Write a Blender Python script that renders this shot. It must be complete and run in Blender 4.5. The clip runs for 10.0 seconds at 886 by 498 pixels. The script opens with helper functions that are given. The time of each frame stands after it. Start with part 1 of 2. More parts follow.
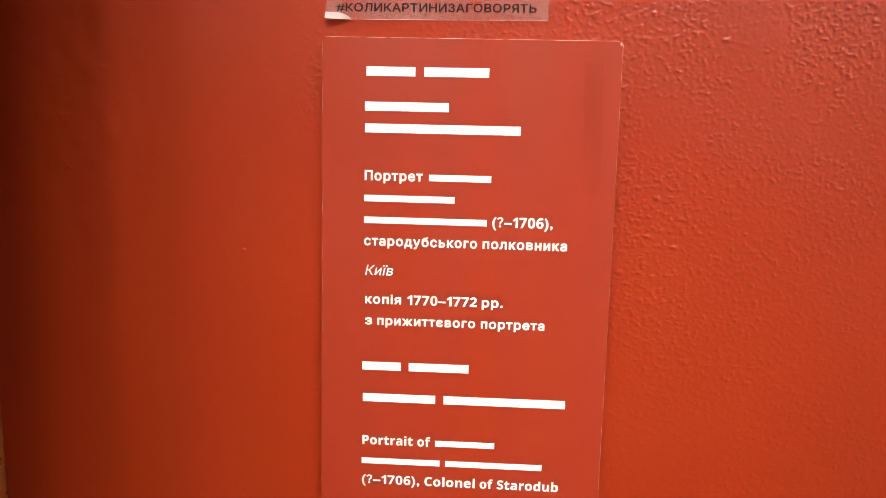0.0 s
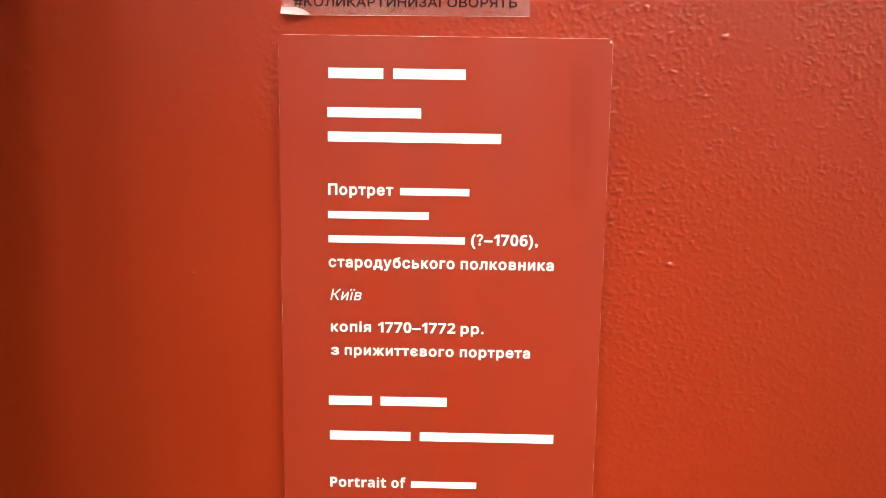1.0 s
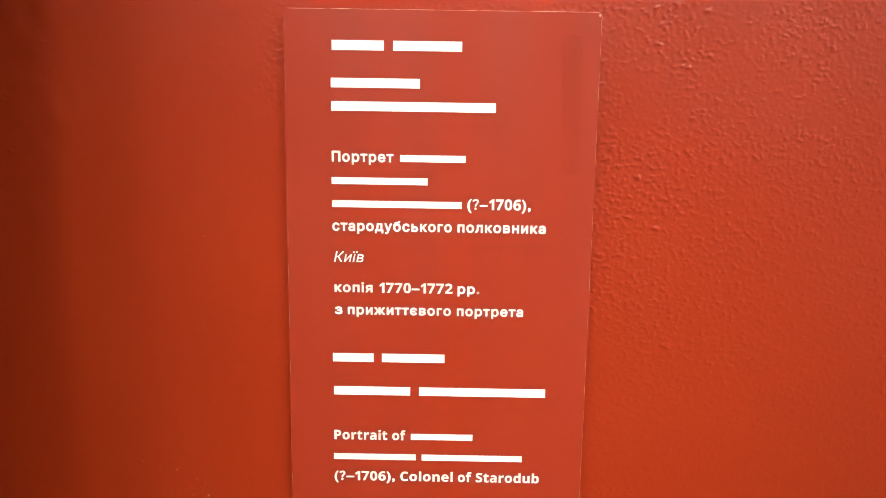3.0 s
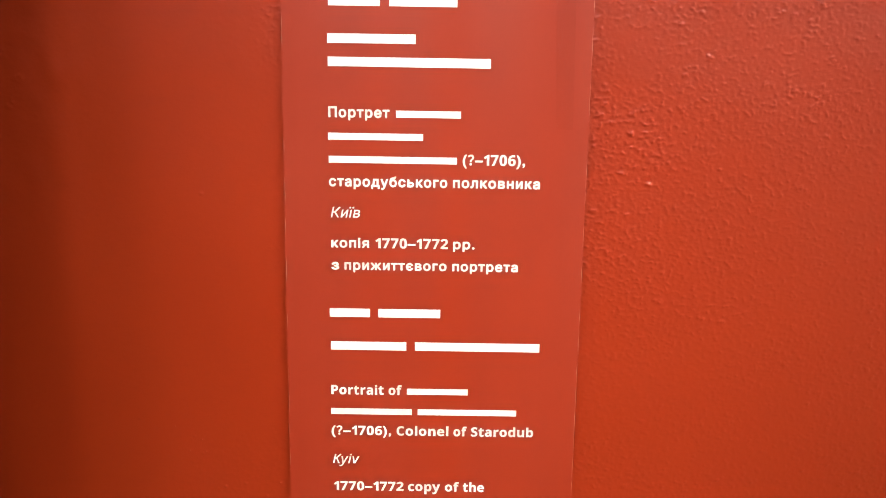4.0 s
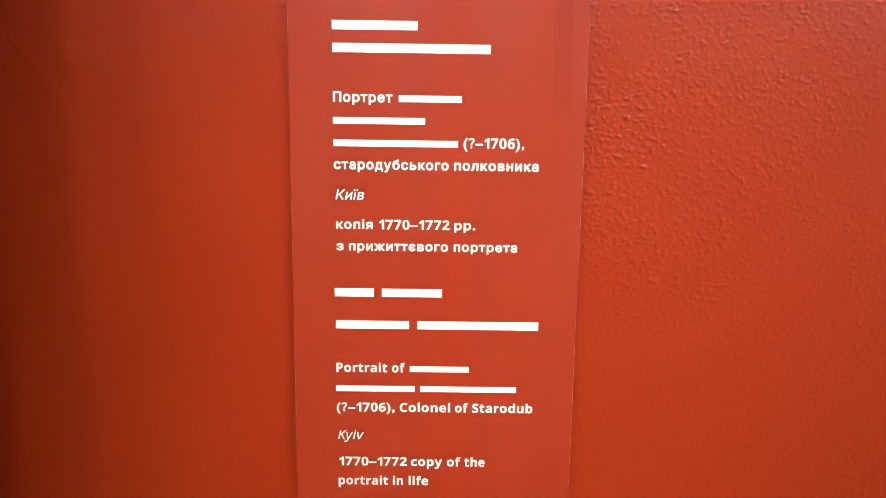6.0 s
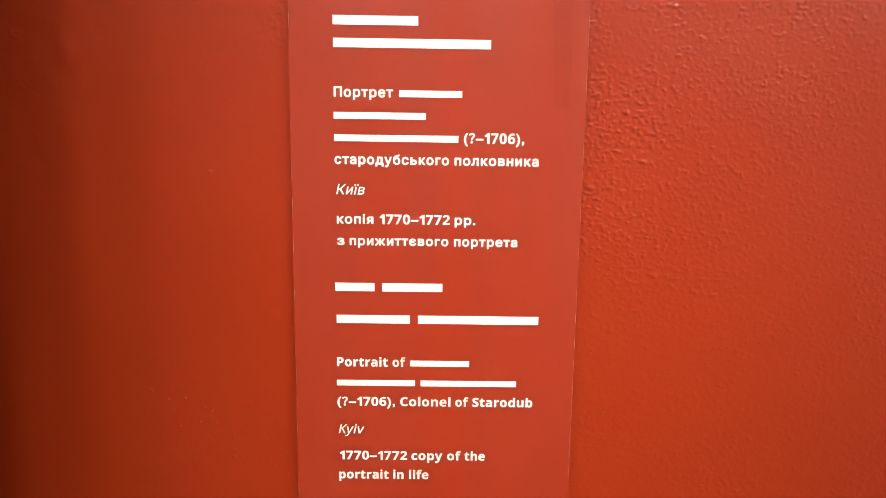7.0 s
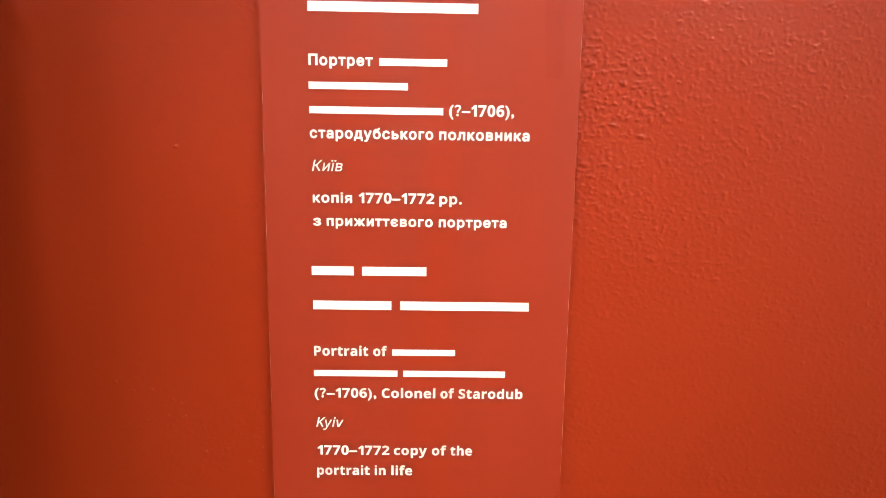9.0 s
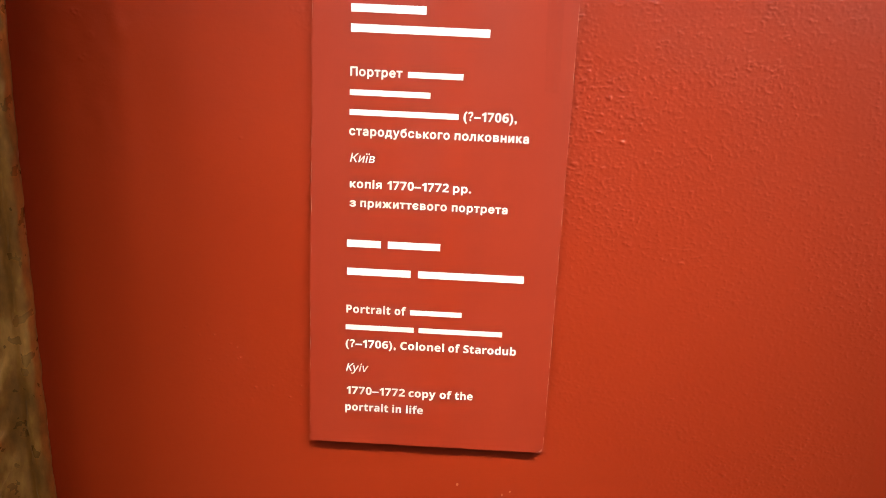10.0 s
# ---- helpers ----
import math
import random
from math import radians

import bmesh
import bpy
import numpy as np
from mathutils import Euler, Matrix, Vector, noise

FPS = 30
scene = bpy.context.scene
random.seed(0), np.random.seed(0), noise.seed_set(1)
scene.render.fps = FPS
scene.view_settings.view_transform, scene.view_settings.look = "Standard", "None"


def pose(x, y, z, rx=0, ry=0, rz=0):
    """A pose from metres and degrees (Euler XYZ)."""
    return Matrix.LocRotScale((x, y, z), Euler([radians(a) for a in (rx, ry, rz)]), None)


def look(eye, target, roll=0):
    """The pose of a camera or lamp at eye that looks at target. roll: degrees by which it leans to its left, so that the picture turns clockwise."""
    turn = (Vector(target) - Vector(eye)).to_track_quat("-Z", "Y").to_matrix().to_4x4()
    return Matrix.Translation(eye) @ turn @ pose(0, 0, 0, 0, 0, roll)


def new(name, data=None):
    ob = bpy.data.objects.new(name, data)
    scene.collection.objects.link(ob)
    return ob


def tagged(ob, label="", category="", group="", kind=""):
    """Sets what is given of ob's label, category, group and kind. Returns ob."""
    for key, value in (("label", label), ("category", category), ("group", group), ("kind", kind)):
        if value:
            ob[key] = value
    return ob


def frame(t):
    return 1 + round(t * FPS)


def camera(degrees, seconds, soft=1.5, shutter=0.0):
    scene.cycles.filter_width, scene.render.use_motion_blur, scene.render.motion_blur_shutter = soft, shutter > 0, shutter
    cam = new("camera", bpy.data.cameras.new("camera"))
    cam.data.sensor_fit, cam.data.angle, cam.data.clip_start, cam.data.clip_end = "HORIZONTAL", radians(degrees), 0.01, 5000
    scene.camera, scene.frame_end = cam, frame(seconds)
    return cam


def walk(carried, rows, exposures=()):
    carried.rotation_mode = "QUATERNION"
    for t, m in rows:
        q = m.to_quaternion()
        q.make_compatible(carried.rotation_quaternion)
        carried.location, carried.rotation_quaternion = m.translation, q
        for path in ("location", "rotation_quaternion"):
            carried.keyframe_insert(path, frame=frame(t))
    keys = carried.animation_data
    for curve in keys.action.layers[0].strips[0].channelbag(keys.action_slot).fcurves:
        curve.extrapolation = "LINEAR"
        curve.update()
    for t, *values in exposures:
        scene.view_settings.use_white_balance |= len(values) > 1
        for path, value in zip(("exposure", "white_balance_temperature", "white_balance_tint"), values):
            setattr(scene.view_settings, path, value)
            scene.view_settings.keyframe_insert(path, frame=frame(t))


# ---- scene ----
from mathutils.geometry import delaunay_2d_cdt

cam = camera(65.0, 10.0, soft=0.65)
PATH = [
    (0, (0.00595, -0.25010, 1.45959), (-0.0900, 1.7304, 1.1977), 1.40),
    (0.5, (0.00545, -0.23033, 1.46106), (-0.0265, 1.7532, 1.2071), 0.90),
    (1, (0.00501, -0.22452, 1.46342), (-0.0190, 1.7580, 1.2004), 0.90),
    (1.5, (0.00506, -0.22533, 1.46032), (-0.0289, 1.7557, 1.1873), 0.70),
    (2, (0.00461, -0.22936, 1.45906), (-0.0144, 1.7510, 1.1801), 0.80),
    (2.5, (0.00461, -0.23412, 1.45925), (-0.0124, 1.7447, 1.1693), 0.80),
    (4, (0.00415, -0.24292, 1.44446), (0.0112, 1.7318, 1.1273), 0.90),
    (4.5, (0.00329, -0.24375, 1.43859), (0.0123, 1.7293, 1.1116), 0.70),
    (5, (0.00109, -0.24391, 1.43858), (0.0171, 1.7286, 1.1085), 0.80),
    (5.5, (0.00307, -0.24846, 1.44011), (0.0151, 1.7247, 1.1141), 0.80),
    (7, (0.00198, -0.25222, 1.43892), (0.0210, 1.7199, 1.1069), 0.80),
    (7.5, (0.00185, -0.24634, 1.43531), (0.0229, 1.7248, 1.0973), 0.90),
    (8, (0.00435, -0.24008, 1.43273), (0.0264, 1.7286, 1.0806), 0.90),
    (8.5, (0.00505, -0.23610, 1.43273), (0.0371, 1.7322, 1.0797), 0.90),
    (9, (0.00570, -0.23602, 1.43274), (0.0417, 1.7315, 1.0756), 0.90),
    (9.5, (0.00870, -0.24347, 1.43441), (0.0327, 1.7226, 1.0684), 0.90),
    (9.8, (0.00950, -0.26384, 1.44430), (-0.0070, 1.6880, 1.0083), 1.80),
    (10, (0.01099, -0.28738, 1.44333), (-0.0260, 1.6673, 1.0214), 2.70),
]
walk(cam, [(t, look(eye, target, roll)) for t, eye, target, roll in PATH])


# ---- light ----
def area_light(name, at, target, size, size_y, watts, colour):
    data = bpy.data.lights.new(name, "AREA")
    data.shape, data.size, data.size_y, data.energy, data.color = "RECTANGLE", size, size_y, watts, colour
    ob = new(name, data)
    ob.matrix_world = look(at, target)
    return ob


world = bpy.data.worlds.new("gallery")
scene.world = world
world.use_nodes = True
world.node_tree.nodes["Background"].inputs["Color"].default_value = (0.9, 0.85, 0.8, 1)
world.node_tree.nodes["Background"].inputs["Strength"].default_value = 0.03

# unseen narrow spots assumed overhead, aimed beside the picture; their beams make the side falloff
for at, aim, watts in (((-1.60, -1.12, 2.95), (0.000, 0.0, 1.370), 0.085), ((-1.05, -1.10, 2.95), (0.000, 0.0, 1.380), 0.135),
                       ((-0.45, -1.08, 2.95), (-0.010, 0.0, 1.450), 0.18), ((0.20, -1.05, 2.95), (0.040, 0.0, 1.410), 0.175),
                       ((0.90, -1.15, 2.95), (0.080, 0.0, 1.400), 0.200), ((1.55, -1.30, 2.95), (0.095, 0.0, 1.370), 0.225)):
    lamp = area_light("unseen_spot", at, aim, 0.18, 0.18, watts, (1.0, 0.965, 0.90))
    lamp.data.spread = radians(15.5)
# unseen panel added under the ceiling for fill and sheen
area_light("unseen_fill_panel", (0.9, -2.6, 3.25), (0.9, -2.599, 0.0), 2.0, 1.2, 33, (1.0, 0.965, 0.90))
scene.view_settings.exposure = 0.0


# ---- materials ----
def material(name, colour, rough=0.5, metal=0.0, spec=0.5):
    m = bpy.data.materials.new(name)
    m.use_nodes = True
    b = m.node_tree.nodes["Principled BSDF"]
    b.inputs["Base Color"].default_value = (*colour, 1)
    b.inputs["Roughness"].default_value = rough
    b.inputs["Metallic"].default_value = metal
    b.inputs["Specular IOR Level"].default_value = spec
    return m


def node(m, kind, **values):
    n = m.node_tree.nodes.new(kind)
    for key, v in values.items():
        n.inputs[key.replace("_", " ")].default_value = v
    return n


def link(m, a, out, b, inp):
    m.node_tree.links.new(a.outputs[out], b.inputs[inp])


def noise_tex(m, scale, detail=3.0, rough=0.5, stretch=(1, 1, 1)):
    co = m.node_tree.nodes.new("ShaderNodeTexCoord")
    mp = node(m, "ShaderNodeMapping", Scale=stretch)
    n = node(m, "ShaderNodeTexNoise", Scale=scale, Detail=detail, Roughness=rough)
    link(m, co, "Object", mp, "Vector")
    link(m, mp, "Vector", n, "Vector")
    return n


def ramp(m, source, stops, out="Fac"):
    r = m.node_tree.nodes.new("ShaderNodeValToRGB")
    while len(r.color_ramp.elements) < len(stops):
        r.color_ramp.elements.new(0.5)
    for e, (p, c) in zip(r.color_ramp.elements, stops):
        e.position, e.color = p, (*c, 1) if len(c) == 3 else c
    link(m, source, out, r, "Fac")
    return r


def bump(m, source, strength, distance, after=None, out="Fac"):
    b = node(m, "ShaderNodeBump", Strength=strength, Distance=distance)
    link(m, source, out, b, "Height")
    if after:
        link(m, after, "Normal", b, "Normal")
    link(m, b, "Normal", m.node_tree.nodes["Principled BSDF"], "Normal")
    return b


def bsdf(m):
    return m.node_tree.nodes["Principled BSDF"]


def grey(v):
    return (v, v, v)


# brick-red satin wall paint, rolled on
RED_PAINT = material("red_wall_paint", (0.35, 0.030, 0.008), 0.42, 0.0, 0.75)
n1 = noise_tex(RED_PAINT, 9, 4)
c1 = ramp(RED_PAINT, n1, [(0.3, (0.335, 0.0272, 0.0046)), (0.7, (0.365, 0.0314, 0.0058))])
link(RED_PAINT, c1, "Color", bsdf(RED_PAINT), "Base Color")
n2 = noise_tex(RED_PAINT, 260, 3, 0.55)
r2 = ramp(RED_PAINT, n2, [(0.3, grey(0.30)), (0.75, grey(0.43))])
link(RED_PAINT, r2, "Color", bsdf(RED_PAINT), "Roughness")
b1 = bump(RED_PAINT, noise_tex(RED_PAINT, 420, 3, 0.6, (0.7, 1, 1)), 0.12, 0.0005)
bump(RED_PAINT, noise_tex(RED_PAINT, 1800, 2), 0.10, 0.0002, b1)

# printed red label sheet, semi-matt laminate with faint wipe marks
LABEL_RED = material("printed_red_laminate", (0.355, 0.032, 0.013), 0.42, 0.0, 0.7)
n3 = noise_tex(LABEL_RED, 40, 3, 0.5, (1, 1, 0.12))
r3 = ramp(LABEL_RED, n3, [(0.3, grey(0.36)), (0.7, grey(0.52))])
link(LABEL_RED, r3, "Color", bsdf(LABEL_RED), "Roughness")
n4 = noise_tex(LABEL_RED, 22, 3)
c4 = ramp(LABEL_RED, n4, [(0.3, (0.345, 0.029, 0.0072)), (0.7, (0.365, 0.033, 0.0090))])
link(LABEL_RED, c4, "Color", bsdf(LABEL_RED), "Base Color")
bump(LABEL_RED, noise_tex(LABEL_RED, 25, 2), 0.05, 0.001)

WHITE_INK = material("white_print", (0.86, 0.85, 0.83), 0.45)
PAPER_EDGE = material("cut_paper_edge", (0.72, 0.50, 0.42), 0.7)
ne = noise_tex(PAPER_EDGE, 120, 3)
ce = ramp(PAPER_EDGE, ne, [(0.35, (0.44, 0.10, 0.06)), (0.65, (0.72, 0.44, 0.35))])
link(PAPER_EDGE, ce, "Color", bsdf(PAPER_EDGE), "Base Color")
FOAM = material("foam_board_edge", (0.40, 0.10, 0.07), 0.8)
nf = noise_tex(FOAM, 300, 3)
cf = ramp(FOAM, nf, [(0.3, (0.30, 0.05, 0.03)), (0.7, (0.45, 0.13, 0.09))])
link(FOAM, cf, "Color", bsdf(FOAM), "Base Color")
CHIP_GLINT = material("plaster_chip_and_glint", (0.56, 0.22, 0.14), 0.8)

# clear adhesive film over the wall
FILM = material("clear_adhesive_film", (0.62, 0.36, 0.33), 0.2)
nfm = noise_tex(FILM, 420, 4, 0.6)
cfm = ramp(FILM, nfm, [(0.34, (0.16, 0.02, 0.015)), (0.44, (0.60, 0.30, 0.26)), (0.75, (0.74, 0.42, 0.37))])
link(FILM, cfm, "Color", bsdf(FILM), "Base Color")
rfm = ramp(FILM, noise_tex(FILM, 90, 3, 0.5), [(0.35, grey(0.20)), (0.7, grey(0.44))])
link(FILM, rfm, "Color", bsdf(FILM), "Alpha")
bump(FILM, noise_tex(FILM, 220, 3), 0.30, 0.0004)
# pale patch standing in for the highlight on the curled corner
FILM_GLINT = material("lifted_glint_film", (0.72, 0.56, 0.52), 0.16)
bsdf(FILM_GLINT).inputs["Alpha"].default_value = 0.7
# pale broken colour in place of the reflection along the cut edge
FILM_EDGE = material("film_cut_edge", (0.80, 0.55, 0.50), 0.12)
nfe = noise_tex(FILM_EDGE, 90, 3)
rfe = ramp(FILM_EDGE, nfe, [(0.40, grey(0.15)), (0.60, grey(0.9))])
link(FILM_EDGE, rfe, "Color", bsdf(FILM_EDGE), "Alpha")
TAPE_MARK = material("tape_residue", (0.20, 0.012, 0.006), 0.3, 0.0, 0.4)
rtm = ramp(TAPE_MARK, noise_tex(TAPE_MARK, 60, 4, 0.6, (1, 1, 0.4)), [(0.38, grey(0.0)), (0.62, grey(0.10))])
link(TAPE_MARK, rtm, "Color", bsdf(TAPE_MARK), "Alpha")
DARK_INK = material("dark_brown_print", (0.028, 0.008, 0.007), 0.6, 0.0, 0.15)

# old gilding over dark bole
GILT = material("worn_gilding", (0.45, 0.30, 0.10), 0.38, 0.6)
ng = noise_tex(GILT, 60, 6, 0.65, (1, 1, 0.45))
cg = ramp(GILT, ng, [(0.34, (0.13, 0.052, 0.011)), (0.50, (0.28, 0.128, 0.026)), (0.66, (0.52, 0.28, 0.07))])
link(GILT, cg, "Color", bsdf(GILT), "Base Color")
rg = ramp(GILT, noise_tex(GILT, 160, 4), [(0.3, grey(0.22)), (0.7, grey(0.50))])
link(GILT, rg, "Color", bsdf(GILT), "Roughness")
bump(GILT, noise_tex(GILT, 240, 3, 0.5), 0.12, 0.0008)
CANVAS = material("dark_varnished_canvas", (0.05, 0.035, 0.025), 0.4)
nc = noise_tex(CANVAS, 5, 4)
cc = ramp(CANVAS, nc, [(0.3, (0.03, 0.02, 0.015)), (0.7, (0.09, 0.06, 0.04))])
link(CANVAS, cc, "Color", bsdf(CANVAS), "Base Color")
PARQUET = material("oak_parquet", (0.25, 0.15, 0.08), 0.4)
npq = noise_tex(PARQUET, 6, 4, 0.6, (1, 8, 1))
cpq = ramp(PARQUET, npq, [(0.3, (0.18, 0.10, 0.05)), (0.7, (0.30, 0.19, 0.10))])
link(PARQUET, cpq, "Color", bsdf(PARQUET), "Base Color")
CEILING_WHITE = material("white_ceiling_paint", (0.78, 0.77, 0.74), 0.8)
bump(CEILING_WHITE, noise_tex(CEILING_WHITE, 60, 3), 0.1, 0.002)


# ---- mesh helpers ----
def part(name, bm, mat, parent=None, label="", smooth=False):
    me = bpy.data.meshes.new(name)
    bm.to_mesh(me)
    bm.free()
    for p in me.polygons:
        p.use_smooth = smooth
    me.materials.append(mat)
    ob = new(name, me)
    if parent:
        ob.parent = parent
    if label:
        ob["label"] = label
    return ob


def thing(name, at=(0, 0, 0)):
    ob = new(name)
    ob.location = at
    ob.empty_display_size = 0.02
    return ob


def box(bm, x0, x1, y0, y1, z0, z1):
    v = [bm.verts.new((x, y, z)) for x in (x0, x1) for y in (y0, y1) for z in (z0, z1)]
    for f in ((0, 1, 3, 2), (4, 6, 7, 5), (0, 4, 5, 1), (2, 3, 7, 6), (0, 2, 6, 4), (1, 5, 7, 3)):
        bm.faces.new([v[i] for i in f])
    return v


def box_part(name, mat, parent, x0, x1, y0, y1, z0, z1, label="", bevel=0.0):
    bm = bmesh.new()
    box(bm, x0, x1, y0, y1, z0, z1)
    if bevel:
        bmesh.ops.bevel(bm, geom=bm.edges[:], offset=bevel, segments=2, affect="EDGES", profile=0.6)
    bmesh.ops.recalc_face_normals(bm, faces=bm.faces[:])
    return part(name, bm, mat, parent, label)


# ---- structure ----
WALL_Y = 0.004            # front of the red wall; the label's face is at y = 0
ROOM = (-3.2, 2.1, -5.0, 3.3)   # x0, x1, y0, height


def smooth_field(nx, nz, cell, size_x, size_z, seed):
    """Random field filtered to lumps of the given size in metres, with mean 0 and deviation 1."""
    rng = np.random.default_rng(seed)
    f = np.fft.rfft2(rng.standard_normal((nz, nx)))
    kz = np.fft.fftfreq(nz, cell)[:, None]
    kx = np.fft.rfftfreq(nx, cell)[None, :]
    f *= np.exp(-2 * (math.pi ** 2) * ((kx * size_x) ** 2 + (kz * size_z) ** 2))
    h = np.fft.irfft2(f, s=(nz, nx))
    return (h - h.mean()) / h.std()


def soft_step(f, lo, hi):
    t = np.clip((f - lo) / (hi - lo), 0, 1)
    return t * t * (3 - 2 * t)


# lumps and runs of thick paint: x, z, width, height above the wall
LUMPS = ((0.0911, 1.5025, 0.0013, 0.00022), (0.0881, 1.4205, 0.0012, 0.00012), (0.1327, 1.4908, 0.0013, 0.00018), (0.0773, 1.4290, 0.0010, 0.00030),
         (-0.0811, 1.4235, 0.0007, 0.00022), (-0.0991, 1.4143, 0.0010, 0.00010), (-0.1326, 1.4887, 0.0020, 0.00013), (-0.1488, 1.4708, 0.0026, 0.00016),
         (-0.1423, 1.4623, 0.0018, 0.00012), (-0.1464, 1.4538, 0.0024, 0.00014), (-0.0784, 1.3867, 0.0014, 0.00010))


# hard crumbs caught in the paint beside the label's lower corner: x, z
CRUMBS = ((-0.0942, 1.3362), (-0.0842, 1.3310), (-0.0870, 1.3323), (-0.0888, 1.3265), (-0.0828, 1.3262), (-0.0842, 1.3254), (-0.0968, 1.3243),
          (-0.1072, 1.3390), (-0.0972, 1.3410), (-0.1010, 1.3356), (-0.0760, 1.3124), (-0.0684, 1.3135), (-0.0552, 1.3141), (-0.0557, 1.3048), (-0.0604, 1.3085))


def rolled_relief(xs, zs, cell):
    """Height of the rolled paint over the plaster: short level ledges and crumbs, smoother and wavy towards the frame."""
    nx, nz = len(xs), len(zs)
    fine = smooth_field(nx, nz, cell, 0.00036, 0.00030, 1)
    mid = smooth_field(nx, nz, cell, 0.00046, 0.00038, 2)
    broad = smooth_field(nx, nz, cell, 0.010, 0.010, 3)
    patchy = smooth_field(nx, nz, cell, 0.008, 0.006, 4)
    blobs = smooth_field(nx, nz, cell, 0.00056, 0.00036, 5)
    crumb = smooth_field(nx, nz, cell, 0.00042, 0.00036, 6)
    waves = smooth_field(nx, nz, cell, 0.0026, 0.0034, 7)
    X, Z = np.meshgrid(xs, zs)
    coarse = 0.13 + 0.87 * soft_step(X + 0.45 * (Z - 1.40), -0.02, 0.07)
    # brush-thick fringe along the label's edge, and a rough patch low on the other side
    coarse += 0.36 * np.exp(-((X + 0.0530) / 0.0060) ** 2) * np.clip(0.95 + 0.25 * patchy, 0.3, 1.3) * (0.2 + 0.8 * soft_step(Z, 1.33, 1.39))
    coarse += 0.42 * np.exp(-((X + 0.082) / 0.022) ** 2 - ((Z - 1.315) / 0.020) ** 2)
    amount = coarse * np.clip(0.88 + 0.26 * patchy, 0.4, 1.5)
    peel = np.minimum(np.exp(0.75 * mid), 5.0) + 0.30 * fine
    h = amount * (0.000035 * peel + 0.000060 * np.clip(blobs - 1.20, 0, 1.6) + 0.00011 * np.clip(crumb - 2.2, 0, 1.2)) + 0.00011 * broad
    h += 0.00010 * np.clip(blobs - 2.7, 0, 1.4) * np.clip(coarse, 0, 1)
    h += waves * (0.00003 * soft_step(-X, 0.0, 0.06) + 0.00013 * soft_step(-X, 0.108, 0.138) * soft_step(Z, 1.40, 1.44))
    for x, z in CRUMBS:
        d = ((X - x) / 0.00050) ** 2 + ((Z - z) / 0.00036) ** 2
        h += 0.00030 * np.exp(-d) * (0.8 + 0.3 * fine)
    for x, z, r, tall in LUMPS:
        d = ((X - x) / r) ** 2 + ((Z - z) / (0.75 * r)) ** 2
        h += tall * np.exp(-d) * (1 + 0.35 * np.clip(mid, -2, 2))
    edge = np.minimum.reduce([X - xs[0], xs[-1] - X, Z - zs[0], zs[-1] - Z])
    return h * np.clip(edge / 0.01, 0, 1)


def red_wall():
    cell = 0.00033
    px0, px1, pz0, pz1 = -0.195, 0.205, 1.245, 1.527
    xs = np.arange(px0, px1 + cell / 2, cell)
    zs = np.arange(pz0, pz1 + cell / 2, cell)
    px1, pz1 = float(xs[-1]), float(zs[-1])
    h = rolled_relief(xs, zs, cell)
    X, Z = np.meshgrid(xs, zs)
    verts = np.stack([X, WALL_Y - h, Z], -1).reshape(-1, 3)
    nx, nz = len(xs), len(zs)
    i = (np.arange(nz - 1)[:, None] * nx + np.arange(nx - 1)[None, :]).ravel()
    quads = np.stack([i, i + 1, i + nx + 1, i + nx], -1)
    x0, x1, y0, top = ROOM
    base = len(verts)
    extra = []
    eq = []
    for a0, a1, b0, b1 in ((x0, px0, 0, top), (px1, x1, 0, top), (px0, px1, 0, pz0), (px0, px1, pz1, top)):
        k = base + len(extra)
        extra += [(a0, WALL_Y, b0), (a1, WALL_Y, b0), (a1, WALL_Y, b1), (a0, WALL_Y, b1)]
        eq.append((k, k + 1, k + 2, k + 3))
    k = base + len(extra)
    extra += [(x, y, z) for y in (WALL_Y, WALL_Y + 0.2) for x, z in ((x0, 0), (x1, 0), (x1, top), (x0, top))]
    eq += [(k + 4, k + 7, k + 6, k + 5), (k, k + 4, k + 5, k + 1), (k + 1, k + 5, k + 6, k + 2),
           (k + 2, k + 6, k + 7, k + 3), (k + 3, k + 7, k + 4, k)]
    verts = np.concatenate([verts, np.array(extra)])
    quads = np.concatenate([quads, np.array(eq)])
    me = bpy.data.meshes.new("wall_north")
    me.vertices.add(len(verts))
    me.vertices.foreach_set("co", verts.astype(np.float32).ravel())
    me.loops.add(4 * len(quads))
    me.loops.foreach_set("vertex_index", quads.astype(np.int32).ravel())
    me.polygons.add(len(quads))
    me.polygons.foreach_set("loop_start", np.arange(len(quads), dtype=np.int32) * 4)
    me.update(calc_edges=True)
    me.polygons.foreach_set("use_smooth", np.ones(len(quads), dtype=bool))
    me.materials.append(RED_PAINT)
    return tagged(new("wall_north", me), "brick-red gallery wall with rolled lumpy satin paint", "wall", kind="structure")


wall = red_wall()


def plain_box(name, mat, dims, label, category):
    ob = box_part(name, mat, None, *dims)
    return tagged(ob, label, category, kind="structure")


x0, x1, y0, top = ROOM
plain_box("wall_south", RED_PAINT, (x0, x1, y0 - 0.2, y0, 0, top), "plain brick-red painted gallery wall", "wall")
plain_box("wall_west", RED_PAINT, (x0 - 0.2, x0, y0, WALL_Y, 0, top), "plain brick-red painted gallery wall", "wall")
# unseen wall, made white and near to reflect sheen onto the right
plain_box("wall_east_reflector", CEILING_WHITE, (x1, x1 + 0.2, y0, WALL_Y, 0, top), "plain white wall, added out of view as a reflector", "wall")
plain_box("floor", PARQUET, (x0 - 0.2, x1 + 0.2, y0 - 0.2, WALL_Y + 0.2, -0.1, -0.002), "brown oak gallery floor", "floor")
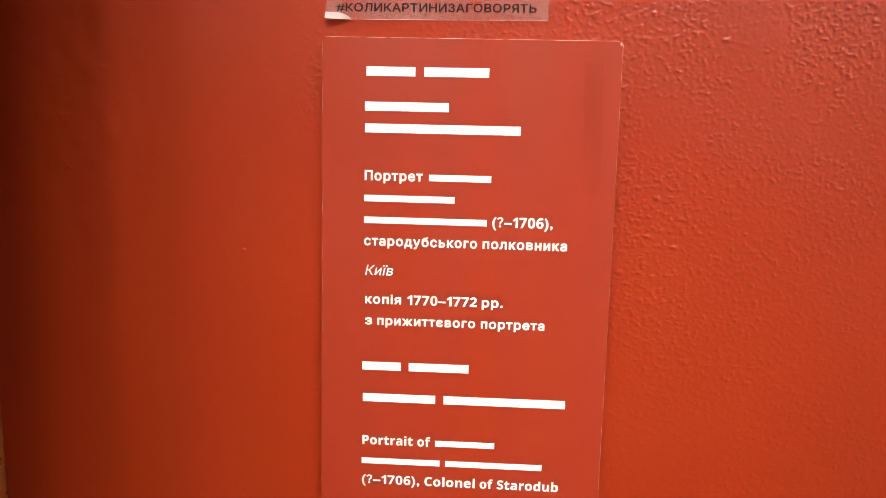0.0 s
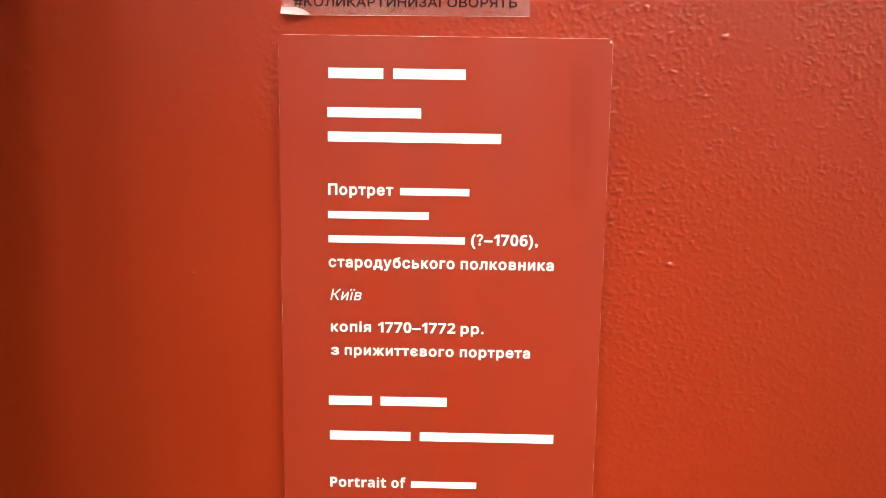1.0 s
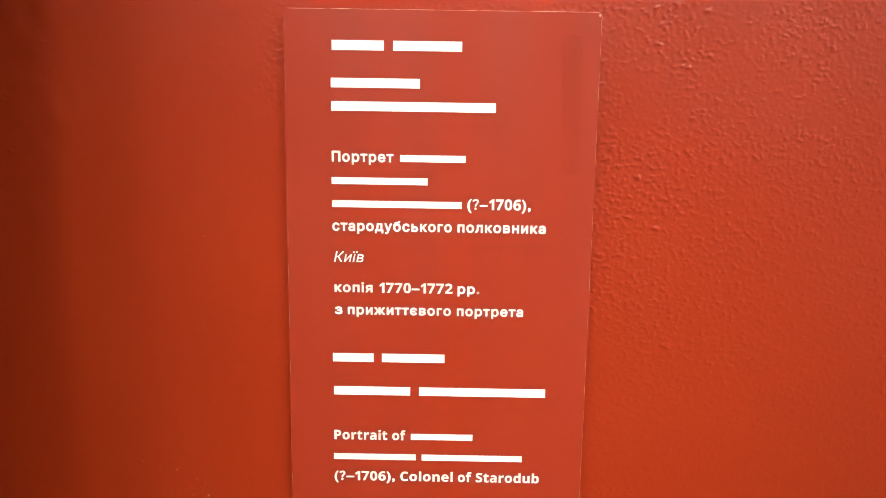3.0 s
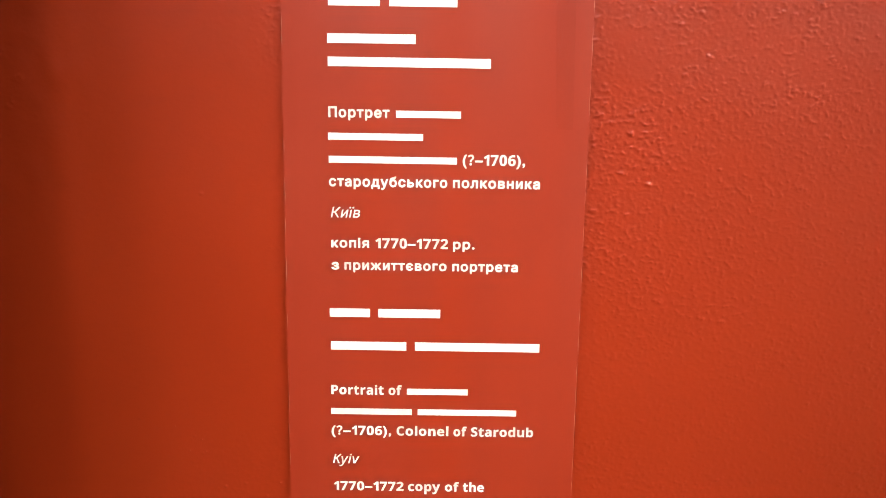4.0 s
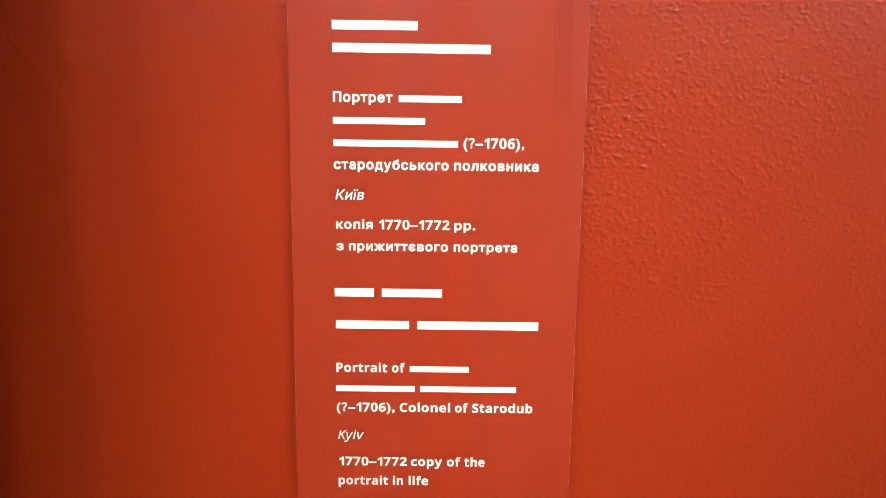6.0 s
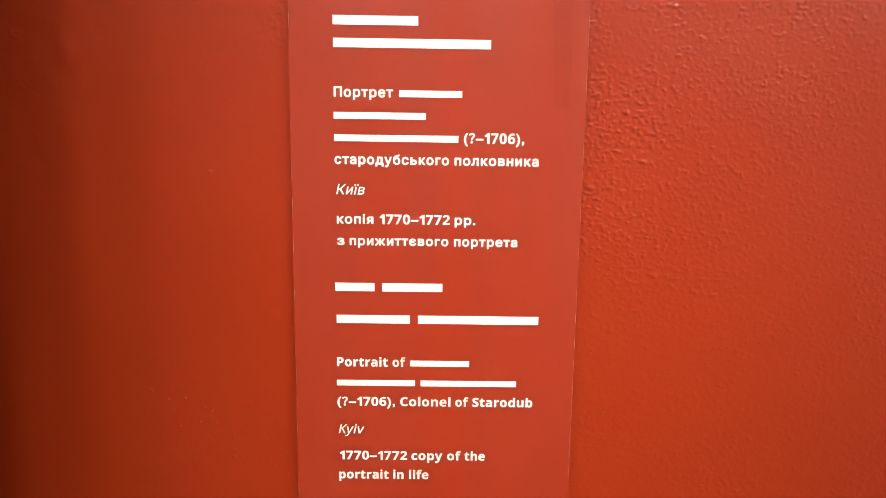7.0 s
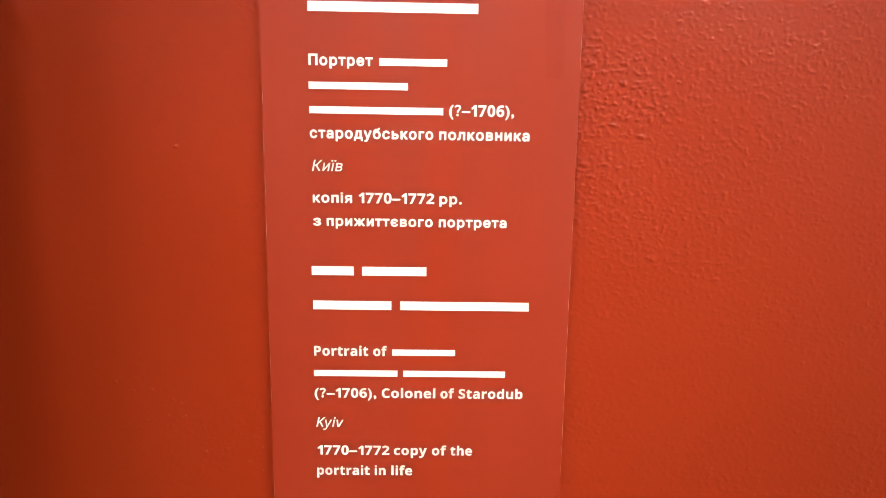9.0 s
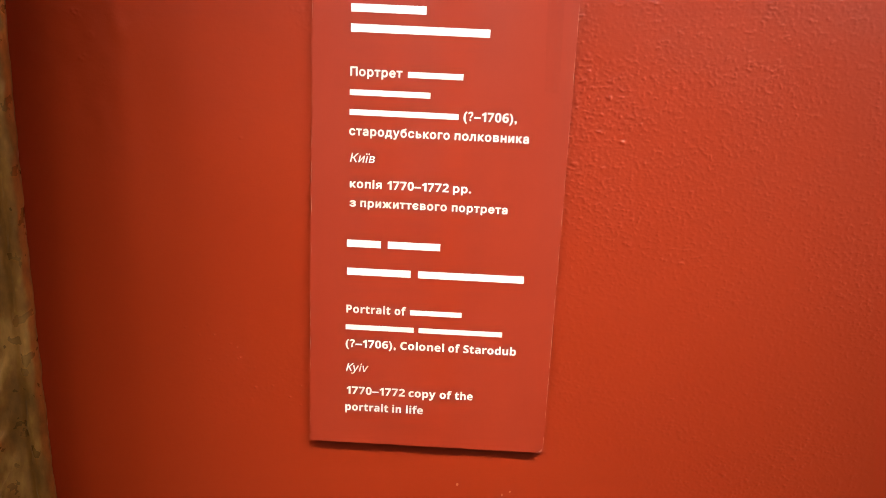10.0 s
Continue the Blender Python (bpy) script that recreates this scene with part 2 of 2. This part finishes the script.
plain_box("ceiling", CEILING_WHITE, (x0 - 0.2, x1 + 0.2, y0 - 0.2, WALL_Y + 0.2, top + 0.002, top + 0.1), "plain white painted ceiling", "ceiling")


# ---- lettering ----
# height of a capital, and half the extra stroke, in each alphabet of the built-in font at size 1
CAP = {"cyrillic": (0.728, 0.040), "bold": (0.714, 0.014), "italic": (0.714, 0.012), "sign": (0.690, 0.040), "wide": (0.755, 0.034)}
LETTERS = {}


def alphabet(ch, italic):
    """The letter as the built-in font has it in its heavy (or slanted) plain face, and the name of that face."""
    n = ord(ch)
    if 1000 < n < 1300:
        return ch, "cyrillic"
    first = {"upper": 0x1D608, "lower": 0x1D622} if italic else {"upper": 0x1D5D4, "lower": 0x1D5EE}
    if "A" <= ch <= "Z":
        return chr(first["upper"] + n - 65), "italic" if italic else "bold"
    if "a" <= ch <= "z":
        return chr(first["lower"] + n - 97), "italic" if italic else "bold"
    if "0" <= ch <= "9":
        return chr(0x1D7EC + n - 48), "bold"
    return ("？", "wide") if ch == "?" else (ch, "sign")


def outline(body):
    cu = bpy.data.curves.new("letter", "FONT")
    cu.body, cu.size, cu.resolution_u, cu.fill_mode = body, 1.0, 3, "NONE"
    ob = new("letter", cu)
    bpy.context.view_layer.update()
    me = bpy.data.meshes.new_from_object(ob.evaluated_get(bpy.context.evaluated_depsgraph_get()))
    pts = [Vector((v.co.x, v.co.y)) for v in me.vertices]
    edges = [tuple(e.vertices) for e in me.edges]
    bpy.data.objects.remove(ob)
    bpy.data.curves.remove(cu)
    bpy.data.meshes.remove(me)
    return pts, edges


def letter(ch):
    """Points, faces and advance of one letter at size 1; its overlapping strokes are joined."""
    if ch in LETTERS:
        return LETTERS[ch]
    # a second letter of eight corners follows it; what it is pushed along is the advance
    pts, edges = outline(ch + "П")
    advance = max(v.x for v in pts[-8:]) - 0.653
    pts, edges = pts[:-8], [e for e in edges if max(e) < len(pts) - 8]
    advance = min(advance, max(v.x for v in pts) + 0.06)
    made = delaunay_2d_cdt(pts, edges, [], 0, 1e-6)
    p = np.array([tuple(v) for v in pts])
    e = np.array(edges)
    x0, y0, x1, y1 = p[e[:, 0], 0], p[e[:, 0], 1], p[e[:, 1], 0], p[e[:, 1], 1]
    faces = []
    for f in made[2]:
        cx = sum(made[0][i].x for i in f) / len(f)
        cy = sum(made[0][i].y for i in f) / len(f)
        side = (x1 - x0) * (cy - y0) - (cx - x0) * (y1 - y0)
        turns = np.sum((y0 <= cy) & (y1 > cy) & (side > 0)) - int(np.sum((y0 > cy) & (y1 <= cy) & (side < 0)))
        if turns != 0:
            faces.append(tuple(f))
    LETTERS[ch] = [(v.x, v.y) for v in made[0]], faces, advance
    return LETTERS[ch]


def print_line(name, parent, mat, words, base, cap, face_y, bold=0.0, italic=False, thick=0.00006, rise=0.0, label=""):
    """One printed line: each word (text, left, right) in millimetres, set to its width; None stands for a plain bar."""
    bm = bmesh.new()
    for text, a, b in words:
        a, b = a / 1000, b / 1000
        if text is None:
            box(bm, a, b, face_y - thick, face_y + 0.00001, base + 0.06 * cap, base + 0.70 * cap)
            continue
        pen, strokes = 0.0, []
        for ch in text:
            shape, face = alphabet(ch, italic)
            co, faces, advance = letter(shape)
            tall, extra = CAP[face]
            extra = max(extra + bold, 0.0)
            k = 1 / (tall + 2 * extra)
            lean = 0.21 if italic and face == "cyrillic" else 0.0
            # heavy strokes: the outline printed over itself with small shifts, each a hair in front of the last
            shifts = [(0.0, 0.0)] + [(extra * math.cos(q * math.pi / 4), extra * math.sin(q * math.pi / 4)) for q in range(8)] if extra > 0.004 else [(0.0, 0.0)]
            for layer, (dx, dy) in enumerate(shifts):
                strokes.append((layer, [(pen + k * (x + lean * y + dx + extra), k * (y + dy + extra)) for x, y in co], faces))
            pen += k * (advance + 2 * extra)
        lo = min(x for _, pts, _ in strokes for x, _ in pts)
        hi = max(x for _, pts, _ in strokes for x, _ in pts)
        for layer, pts, faces in strokes:
            vs = []
            for x, y in pts:
                px = a + (b - a) * (x - lo) / (hi - lo)
                vs.append(bm.verts.new((px, face_y - thick - 0.000003 * layer, base + rise * px + cap * y)))
            for f in faces:
                bm.faces.new([vs[i] for i in f])
    for f in bm.faces:
        f.normal_update()
        if f.normal.y > 0.5 and max(v.co.y for v in f.verts) < face_y:
            f.normal_flip()
    return part(name, bm, mat, parent, label)


# ---- museum label ----
def museum_label():
    lx0, lx1, lz0, lz1 = -0.0505, 0.0545, 1.2900, 1.5008
    ob = thing("museum_label", ((lx0 + lx1) / 2, WALL_Y, lz0))
    tagged(ob, "brick-red foam-board museum label with white bilingual text, on wall", "museum label")
    inv = Matrix.Translation(-Vector(ob.location))

    def own(child):
        child.matrix_parent_inverse = inv
        return child

    own(box_part("backing_board", FOAM, ob, lx0 + 0.0003, lx1 - 0.0003, 0.0004, WALL_Y + 0.0004, lz0 + 0.0003, lz1 - 0.0003,
                 "reddish foam-board core", 0.0003))
    # face sheet: slightly rounded corners, a soft pressed rim
    bm = bmesh.new()
    ring = []
    r = 0.0012
    for cx, cz, a0 in ((lx1 - r, lz1 - r, 0), (lx0 + r, lz1 - r, 90), (lx0 + r, lz0 + r, 180), (lx1 - r, lz0 + r, 270)):
        for k in range(6):
            a = radians(a0 + 18 * k)
            ring.append((cx + r * math.cos(a), cz + r * math.sin(a)))
    front = [bm.verts.new((x, 0.0, z)) for x, z in ring]
    back = [bm.verts.new((x, 0.00035, z)) for x, z in ring]
    bm.faces.new(front)
    bm.faces.new(back[::-1])
    for k in range(len(ring)):
        j = (k + 1) % len(ring)
        bm.faces.new((front[k], back[k], back[j], front[j]))
    bmesh.ops.recalc_face_normals(bm, faces=bm.faces[:])
    own(part("face_sheet", bm, LABEL_RED, ob))
    # pale cut sheet edge, worn along top and long sides, rim light painted in
    rng = random.Random(4)
    def worn(name, p, q, width, gaps):
        bm = bmesh.new()
        n = 60
        d = Vector(q) - Vector(p)
        side = Vector((-d.z, 0, d.x)).normalized()
        prev = None
        for i in range(n + 1):
            c = Vector(p) + d * (i / n)
            w = width * (0.85 + 0.3 * rng.random()) * (0.05 if rng.random() < gaps else 1)
            row = [bm.verts.new(c + Vector((0, -0.00005, 0))), bm.verts.new(c + side * w + Vector((0, -0.00008, 0)))]
            if prev:
                bm.faces.new((prev[0], prev[1], row[1], row[0]))
            prev = row
        bmesh.ops.recalc_face_normals(bm, faces=bm.faces[:])
        return own(part(name, bm, PAPER_EDGE, ob, "pale worn paper edge with caught light painted in"))
    worn("worn_lit_edge", (lx1 - 0.0012, 0, lz1), (lx0 + 0.0012, 0, lz1), 0.00020, 0.08)
    worn("worn_lit_edge", (lx1, 0, lz0 + 0.0012), (lx1, 0, lz1 - 0.0012), 0.00014, 0.5)
    worn("worn_lit_edge", (lx0, 0, lz1 - 0.0012), (lx0, 0, lz0 + 0.0012), 0.00012, 0.8)
    for cx, cz, sx, sz in ((lx1, lz1, -1, -1), (lx1, lz0, -1, 1)):
        # a bruised corner where the print has rubbed off
        bm = bmesh.new()
        w = 0.0030 if sz > 0 else 0.0012
        outer = [(0.0003, 0.0009), (0.0009, 0.0003), (w, 0.0001), (0.6 * w, 0.0006), (0.0012, 0.0011), (0.0007, 0.0017), (0.0002, 0.8 * w)]
        vs = [bm.verts.new((cx + sx * u, -0.00009, cz + sz * v)) for u, v in outer]
        bm.faces.new(vs)
        bmesh.ops.recalc_face_normals(bm, faces=bm.faces[:])
        if bm.faces[:][0].normal.y > 0:
            bm.faces[:][0].normal_flip()
        own(part("worn_corner", bm, PAPER_EDGE, ob, "pale bruised paper corner"))
    bm = bmesh.new()
    mark = [(0.0416, 1.4935), (0.0424, 1.4700), (0.0434, 1.4480), (0.0492, 1.4475), (0.0488, 1.4700), (0.0482, 1.4930)]
    fv = [bm.verts.new((x, -0.00004, z)) for x, z in mark]
    bm.faces.new(fv)
    bmesh.ops.recalc_face_normals(bm, faces=bm.faces[:])
    own(part("tape_mark", bm, TAPE_MARK, ob, "faint darker smear left by tape"))
    line = lambda name, words, base, cap, **kw: own(print_line(name, ob, WHITE_INK, words, 1.4 + base / 1000, cap / 1000, 0.0, **kw))
    line("name_bar", [(None, -34.8, -17.4), (None, -14.3, 8.6)], 87.2, 5.1)
    line("name_bar", [(None, -35.2, -5.3)], 75.05, 5.0)
    line("name_bar", [(None, -35.1, 20.3)], 67.4, 5.0)
    line("text_line", [("Портрет", -35.1, -14.0), (None, -11.85, 10.5)], 50.65, 3.75)
    line("name_bar", [(None, -35.2, -2.4)], 42.85, 3.75)
    line("text_line", [(None, -35.1, 9.4), ("(?–1706),", 11.3, 33.1)], 34.95, 3.75)
    line("text_line", [("стародубського", -35.1, 6.2), ("полковника", 8.1, 38.5)], 27.0, 3.75)
    line("text_line", [("Київ", -34.6, -24.2)], 16.1, 3.75, bold=-0.028, italic=True)
    line("text_line", [("копія", -34.5, -21.1), ("1770–1772", -18.9, 6.8), ("рр.", 8.5, 16.2)], 5.4, 3.6)
    line("text_line", [("з", -34.5, -31.7), ("прижиттєвого", -29.9, 6.4), ("портрета", 8.4, 31.7)], -2.55, 3.6)
    line("name_bar", [(None, -35.3, -20.8), (None, -17.9, 4.4)], -20.1, 4.95)
    line("name_bar", [(None, -35.0, -7.7), (None, -4.6, 40.5)], -32.35, 4.95)
    line("text_line", [("Portrait", -35.0, -15.85), ("of", -14.1, -9.2), (None, -7.4, 14.9)], -48.95, 3.6)
    line("name_bar", [(None, -35.2, -5.5), (None, -3.4, 32.9)], -56.8, 3.6)
    line("text_line", [("(?–1706),", -35.1, -13.0), ("Colonel", -11.1, 8.1), ("of", 9.9, 14.85), ("Starodub", 16.4, 39.4)], -64.6, 3.6)
    line("text_line", [("Kyiv", -34.7, -24.8)], -75.8, 3.65, italic=True)
    line("text_line", [("1770–1772", -34.4, -8.3), ("copy", -6.7, 5.3), ("of", 7.1, 12.4), ("the", 13.8, 21.7)], -86.55, 3.6)
    line("text_line", [("portrait", -34.7, -15.5), ("in", -13.7, -9.7), ("life", -7.6, 0.0)], -94.45, 3.6)
    return ob


museum_label()


# ---- clear sticker above the label ----
def clear_sticker():
    sx0, sx1, sz0, sz1 = -0.0501, 0.0286, 1.5072, 1.5195
    ob = thing("clear_sticker", (sx0, WALL_Y, sz0))
    tagged(ob, "clear plastic sticker strip with dark capital lettering, on wall", "sticker")
    inv = Matrix.Translation(-Vector(ob.location))
    bm = bmesh.new()
    n, k = 80, 16
    grid = []
    for j in range(k + 1):
        row = []
        for i in range(n + 1):
            u, v = i / n, j / k
            lift = 0.0022 * max(0, 1 - u / 0.11) * max(0, 1 - v / 0.32) + 0.00010 * math.sin(9 * u + 3 * v) ** 2
            row.append(bm.verts.new((sx0 + (sx1 - sx0) * u, WALL_Y - 0.00042 - lift, sz0 + (sz1 - sz0) * v + 0.0005 * u)))
        grid.append(row)
    for j in range(k):
        for i in range(n):
            bm.faces.new((grid[j][i], grid[j][i + 1], grid[j + 1][i + 1], grid[j + 1][i]))
    film = part("film", bm, FILM, ob, "", True)
    film.matrix_parent_inverse = inv
    # the unstuck corner, air behind it, curled off the wall; pale colour paints its highlight
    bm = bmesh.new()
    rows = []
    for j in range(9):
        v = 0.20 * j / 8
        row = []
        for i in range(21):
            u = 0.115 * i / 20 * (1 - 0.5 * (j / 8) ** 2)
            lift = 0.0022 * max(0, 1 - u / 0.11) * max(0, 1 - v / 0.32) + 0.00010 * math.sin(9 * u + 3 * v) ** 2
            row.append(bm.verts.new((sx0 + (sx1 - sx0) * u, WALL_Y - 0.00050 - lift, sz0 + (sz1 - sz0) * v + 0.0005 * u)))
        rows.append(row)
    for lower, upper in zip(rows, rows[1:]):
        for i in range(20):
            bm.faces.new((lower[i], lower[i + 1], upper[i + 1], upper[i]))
    corner = part("lifted_glint_corner", bm, FILM_GLINT, ob, "unstuck corner, its highlight painted as pale film", True)
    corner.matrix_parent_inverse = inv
    bm = bmesh.new()
    prev = None
    for i in range(n + 1):
        u = i / n
        c = (sx0 + (sx1 - sx0) * u, sz0 + 0.0005 * u)
        lift = 0.0022 * max(0, 1 - u / 0.11) + 0.00010 * math.sin(9 * u) ** 2
        y = WALL_Y - 0.00045 - lift
        row = [bm.verts.new((c[0], y, c[1])), bm.verts.new((c[0], y - 0.00004, c[1] + 0.0002))]
        if prev:
            bm.faces.new((prev[0], row[0], row[1], prev[1]))
        prev = row
    e = part("cut_edge", bm, FILM_EDGE, ob, "cut edge of the film, its shine painted pale")
    e.matrix_parent_inverse = inv
    t = print_line("lettering", ob, DARK_INK, [("#КОЛИКАРТИНИЗАГОВОРЯТЬ", -46.3, 24.4)], 1.5103, 0.0029, WALL_Y - 0.00060,
                   bold=-0.026, rise=0.006, label="dark brown capital lettering")
    t.matrix_parent_inverse = inv
    return ob


clear_sticker()


# ---- gilded picture frame ----
def picture_frame():
    """Deep gilded frame with a carved outer moulding; its right-hand rail comes into view."""
    xr, zc, wide, tall = -0.1466, 1.19, 0.70, 1.02
    ob = thing("picture_frame", (xr - wide / 2, WALL_Y, zc - tall / 2))
    tagged(ob, "deep carved gilded picture frame holding a dark painting, hung on wall", "picture frame")
    inv = Matrix.Translation(-Vector(ob.location))
    # profile: u inwards from the outer edge, d out from the wall, w: amount of carving
    profile = [(0.046, 0.0, 0), (0.044, 0.026, 0), (0.004, 0.042, 0.1), (0.0, 0.047, 0.2), (0.0008, 0.0505, 0.35), (0.0026, 0.052, 0.35),
               (0.0044, 0.0516, 0.2), (0.0058, 0.0508, 0.15), (0.0072, 0.0510, 0.2), (0.0088, 0.0526, 0.5), (0.012, 0.056, 1), (0.018, 0.061, 1),
               (0.027, 0.066, 1), (0.038, 0.068, 1), (0.048, 0.065, 0.8), (0.056, 0.056, 0.3), (0.061, 0.048, 0.1), (0.067, 0.048, 0.2),
               (0.073, 0.046, 0.2), (0.080, 0.034, 0), (0.088, 0.030, 0), (0.092, 0.020, 0), (0.092, 0.0, 0)]
    # finer profile, evenly spaced
    pu, pd, pw = (np.array([q[k] for q in profile]) for k in range(3))
    run = np.concatenate([[0], np.cumsum(np.hypot(np.diff(pu), np.diff(pd)))])
    even = np.sort(np.concatenate([np.linspace(0, run[-1], 60), np.linspace(0.06, 0.10, 30)]))
    fine_profile = list(zip(np.interp(even, run, pu).tolist(), np.interp(even, run, pd).tolist(), np.interp(even, run, pw).tolist()))

    def carving(along, u, w, seed):
        """Relief of the acanthus: overlapping slanted leaves with sharp lips, and old dents."""
        phase = along / 0.021 + 9 * u / 0.05 + 0.5 * noise.noise(Vector((along * 25, u * 40, seed)))
        lip = phase - math.floor(phase)
        vein = abs(math.sin((along - 0.4 * u) * 2 * math.pi / 0.0062))
        rough = noise.noise(Vector((along * 120, u * 160, seed))) + 0.5 * noise.noise(Vector((along * 320, u * 380, seed)))
        return w * (0.0042 * lip ** 2.2 - 0.0009 * vein * lip + 0.0016 * rough) + 0.00025 * rough

    def rail(length, seed):
        bm = bmesh.new()
        n = int(length / 0.0022)
        rows = []
        for i in range(n + 1):
            s = i / n
            row = []
            for u, d, w in fine_profile:
                along = (s - 0.5) * (length - 2 * u)
                flare = 0.009 * math.exp(-((along + 0.06) / 0.19) ** 2)
                c = carving(along, u, w, seed) if d > 0.02 else 0.0
                row.append(bm.verts.new((along, u - flare, d + c)))
            rows.append(row)
        for a, b in zip(rows, rows[1:]):
            for k in range(len(row) - 1):
                bm.faces.new((a[k], a[k + 1], b[k + 1], b[k]))
        return bm

    for turn, length, cx, cz in ((90, tall, xr, zc), (-90, tall, xr - wide, zc), (180, wide, xr - wide / 2, zc + tall / 2), (0, wide, xr - wide / 2, zc - tall / 2)):
        bm = rail(length, turn * 0.1)
        c, s = math.cos(radians(turn)), math.sin(radians(turn))
        for v in bm.verts:
            a, u, d = v.co
            v.co = (cx + c * a - s * u, WALL_Y - d, cz + s * a + c * u)
        bmesh.ops.recalc_face_normals(bm, faces=bm.faces[:])
        r = part("moulding", bm, GILT, ob, "carved worn gilt moulding", True)
        r.matrix_parent_inverse = inv
    cv = box_part("canvas", CANVAS, ob, xr - wide + 0.09, xr - 0.09, WALL_Y - 0.024, WALL_Y - 0.010, zc - tall / 2 + 0.09, zc + tall / 2 - 0.09, "dark varnished canvas")
    cv.matrix_parent_inverse = inv
    return ob


picture_frame()


# ---- chips in the wall paint, and glints painted on its crumbs ----
def chip_or_glint(x, z, size, seed):
    bm = bmesh.new()
    rng = random.Random(seed)
    n = 7
    mid = bm.verts.new((x, WALL_Y - 0.00055, z))
    ring = []
    for k in range(n):
        a = 2 * math.pi * k / n
        r = size * (0.6 + 0.7 * rng.random())
        ring.append(bm.verts.new((x + 0.7 * r * math.cos(a), WALL_Y - 0.00030, z + r * math.sin(a))))
    for k in range(n):
        bm.faces.new((mid, ring[k], ring[(k + 1) % n]))
    bmesh.ops.recalc_face_normals(bm, faces=bm.faces[:])
    return part("chip_or_glint", bm, CHIP_GLINT, wall, "", True)


# the last five sit on crumbs: glints put in as pale specks
for k, (x, z, s) in enumerate(((0.0171, 1.2698, 0.00085), (0.0380, 1.2657, 0.0007), (0.0415, 1.2676, 0.0006), (-0.0828, 1.3262, 0.00022),
                               (-0.0842, 1.3310, 0.00024), (-0.0942, 1.3362, 0.0002), (-0.0888, 1.3265, 0.0002), (-0.0552, 1.3141, 0.00025))):
    chip_or_glint(x, z, s, k)
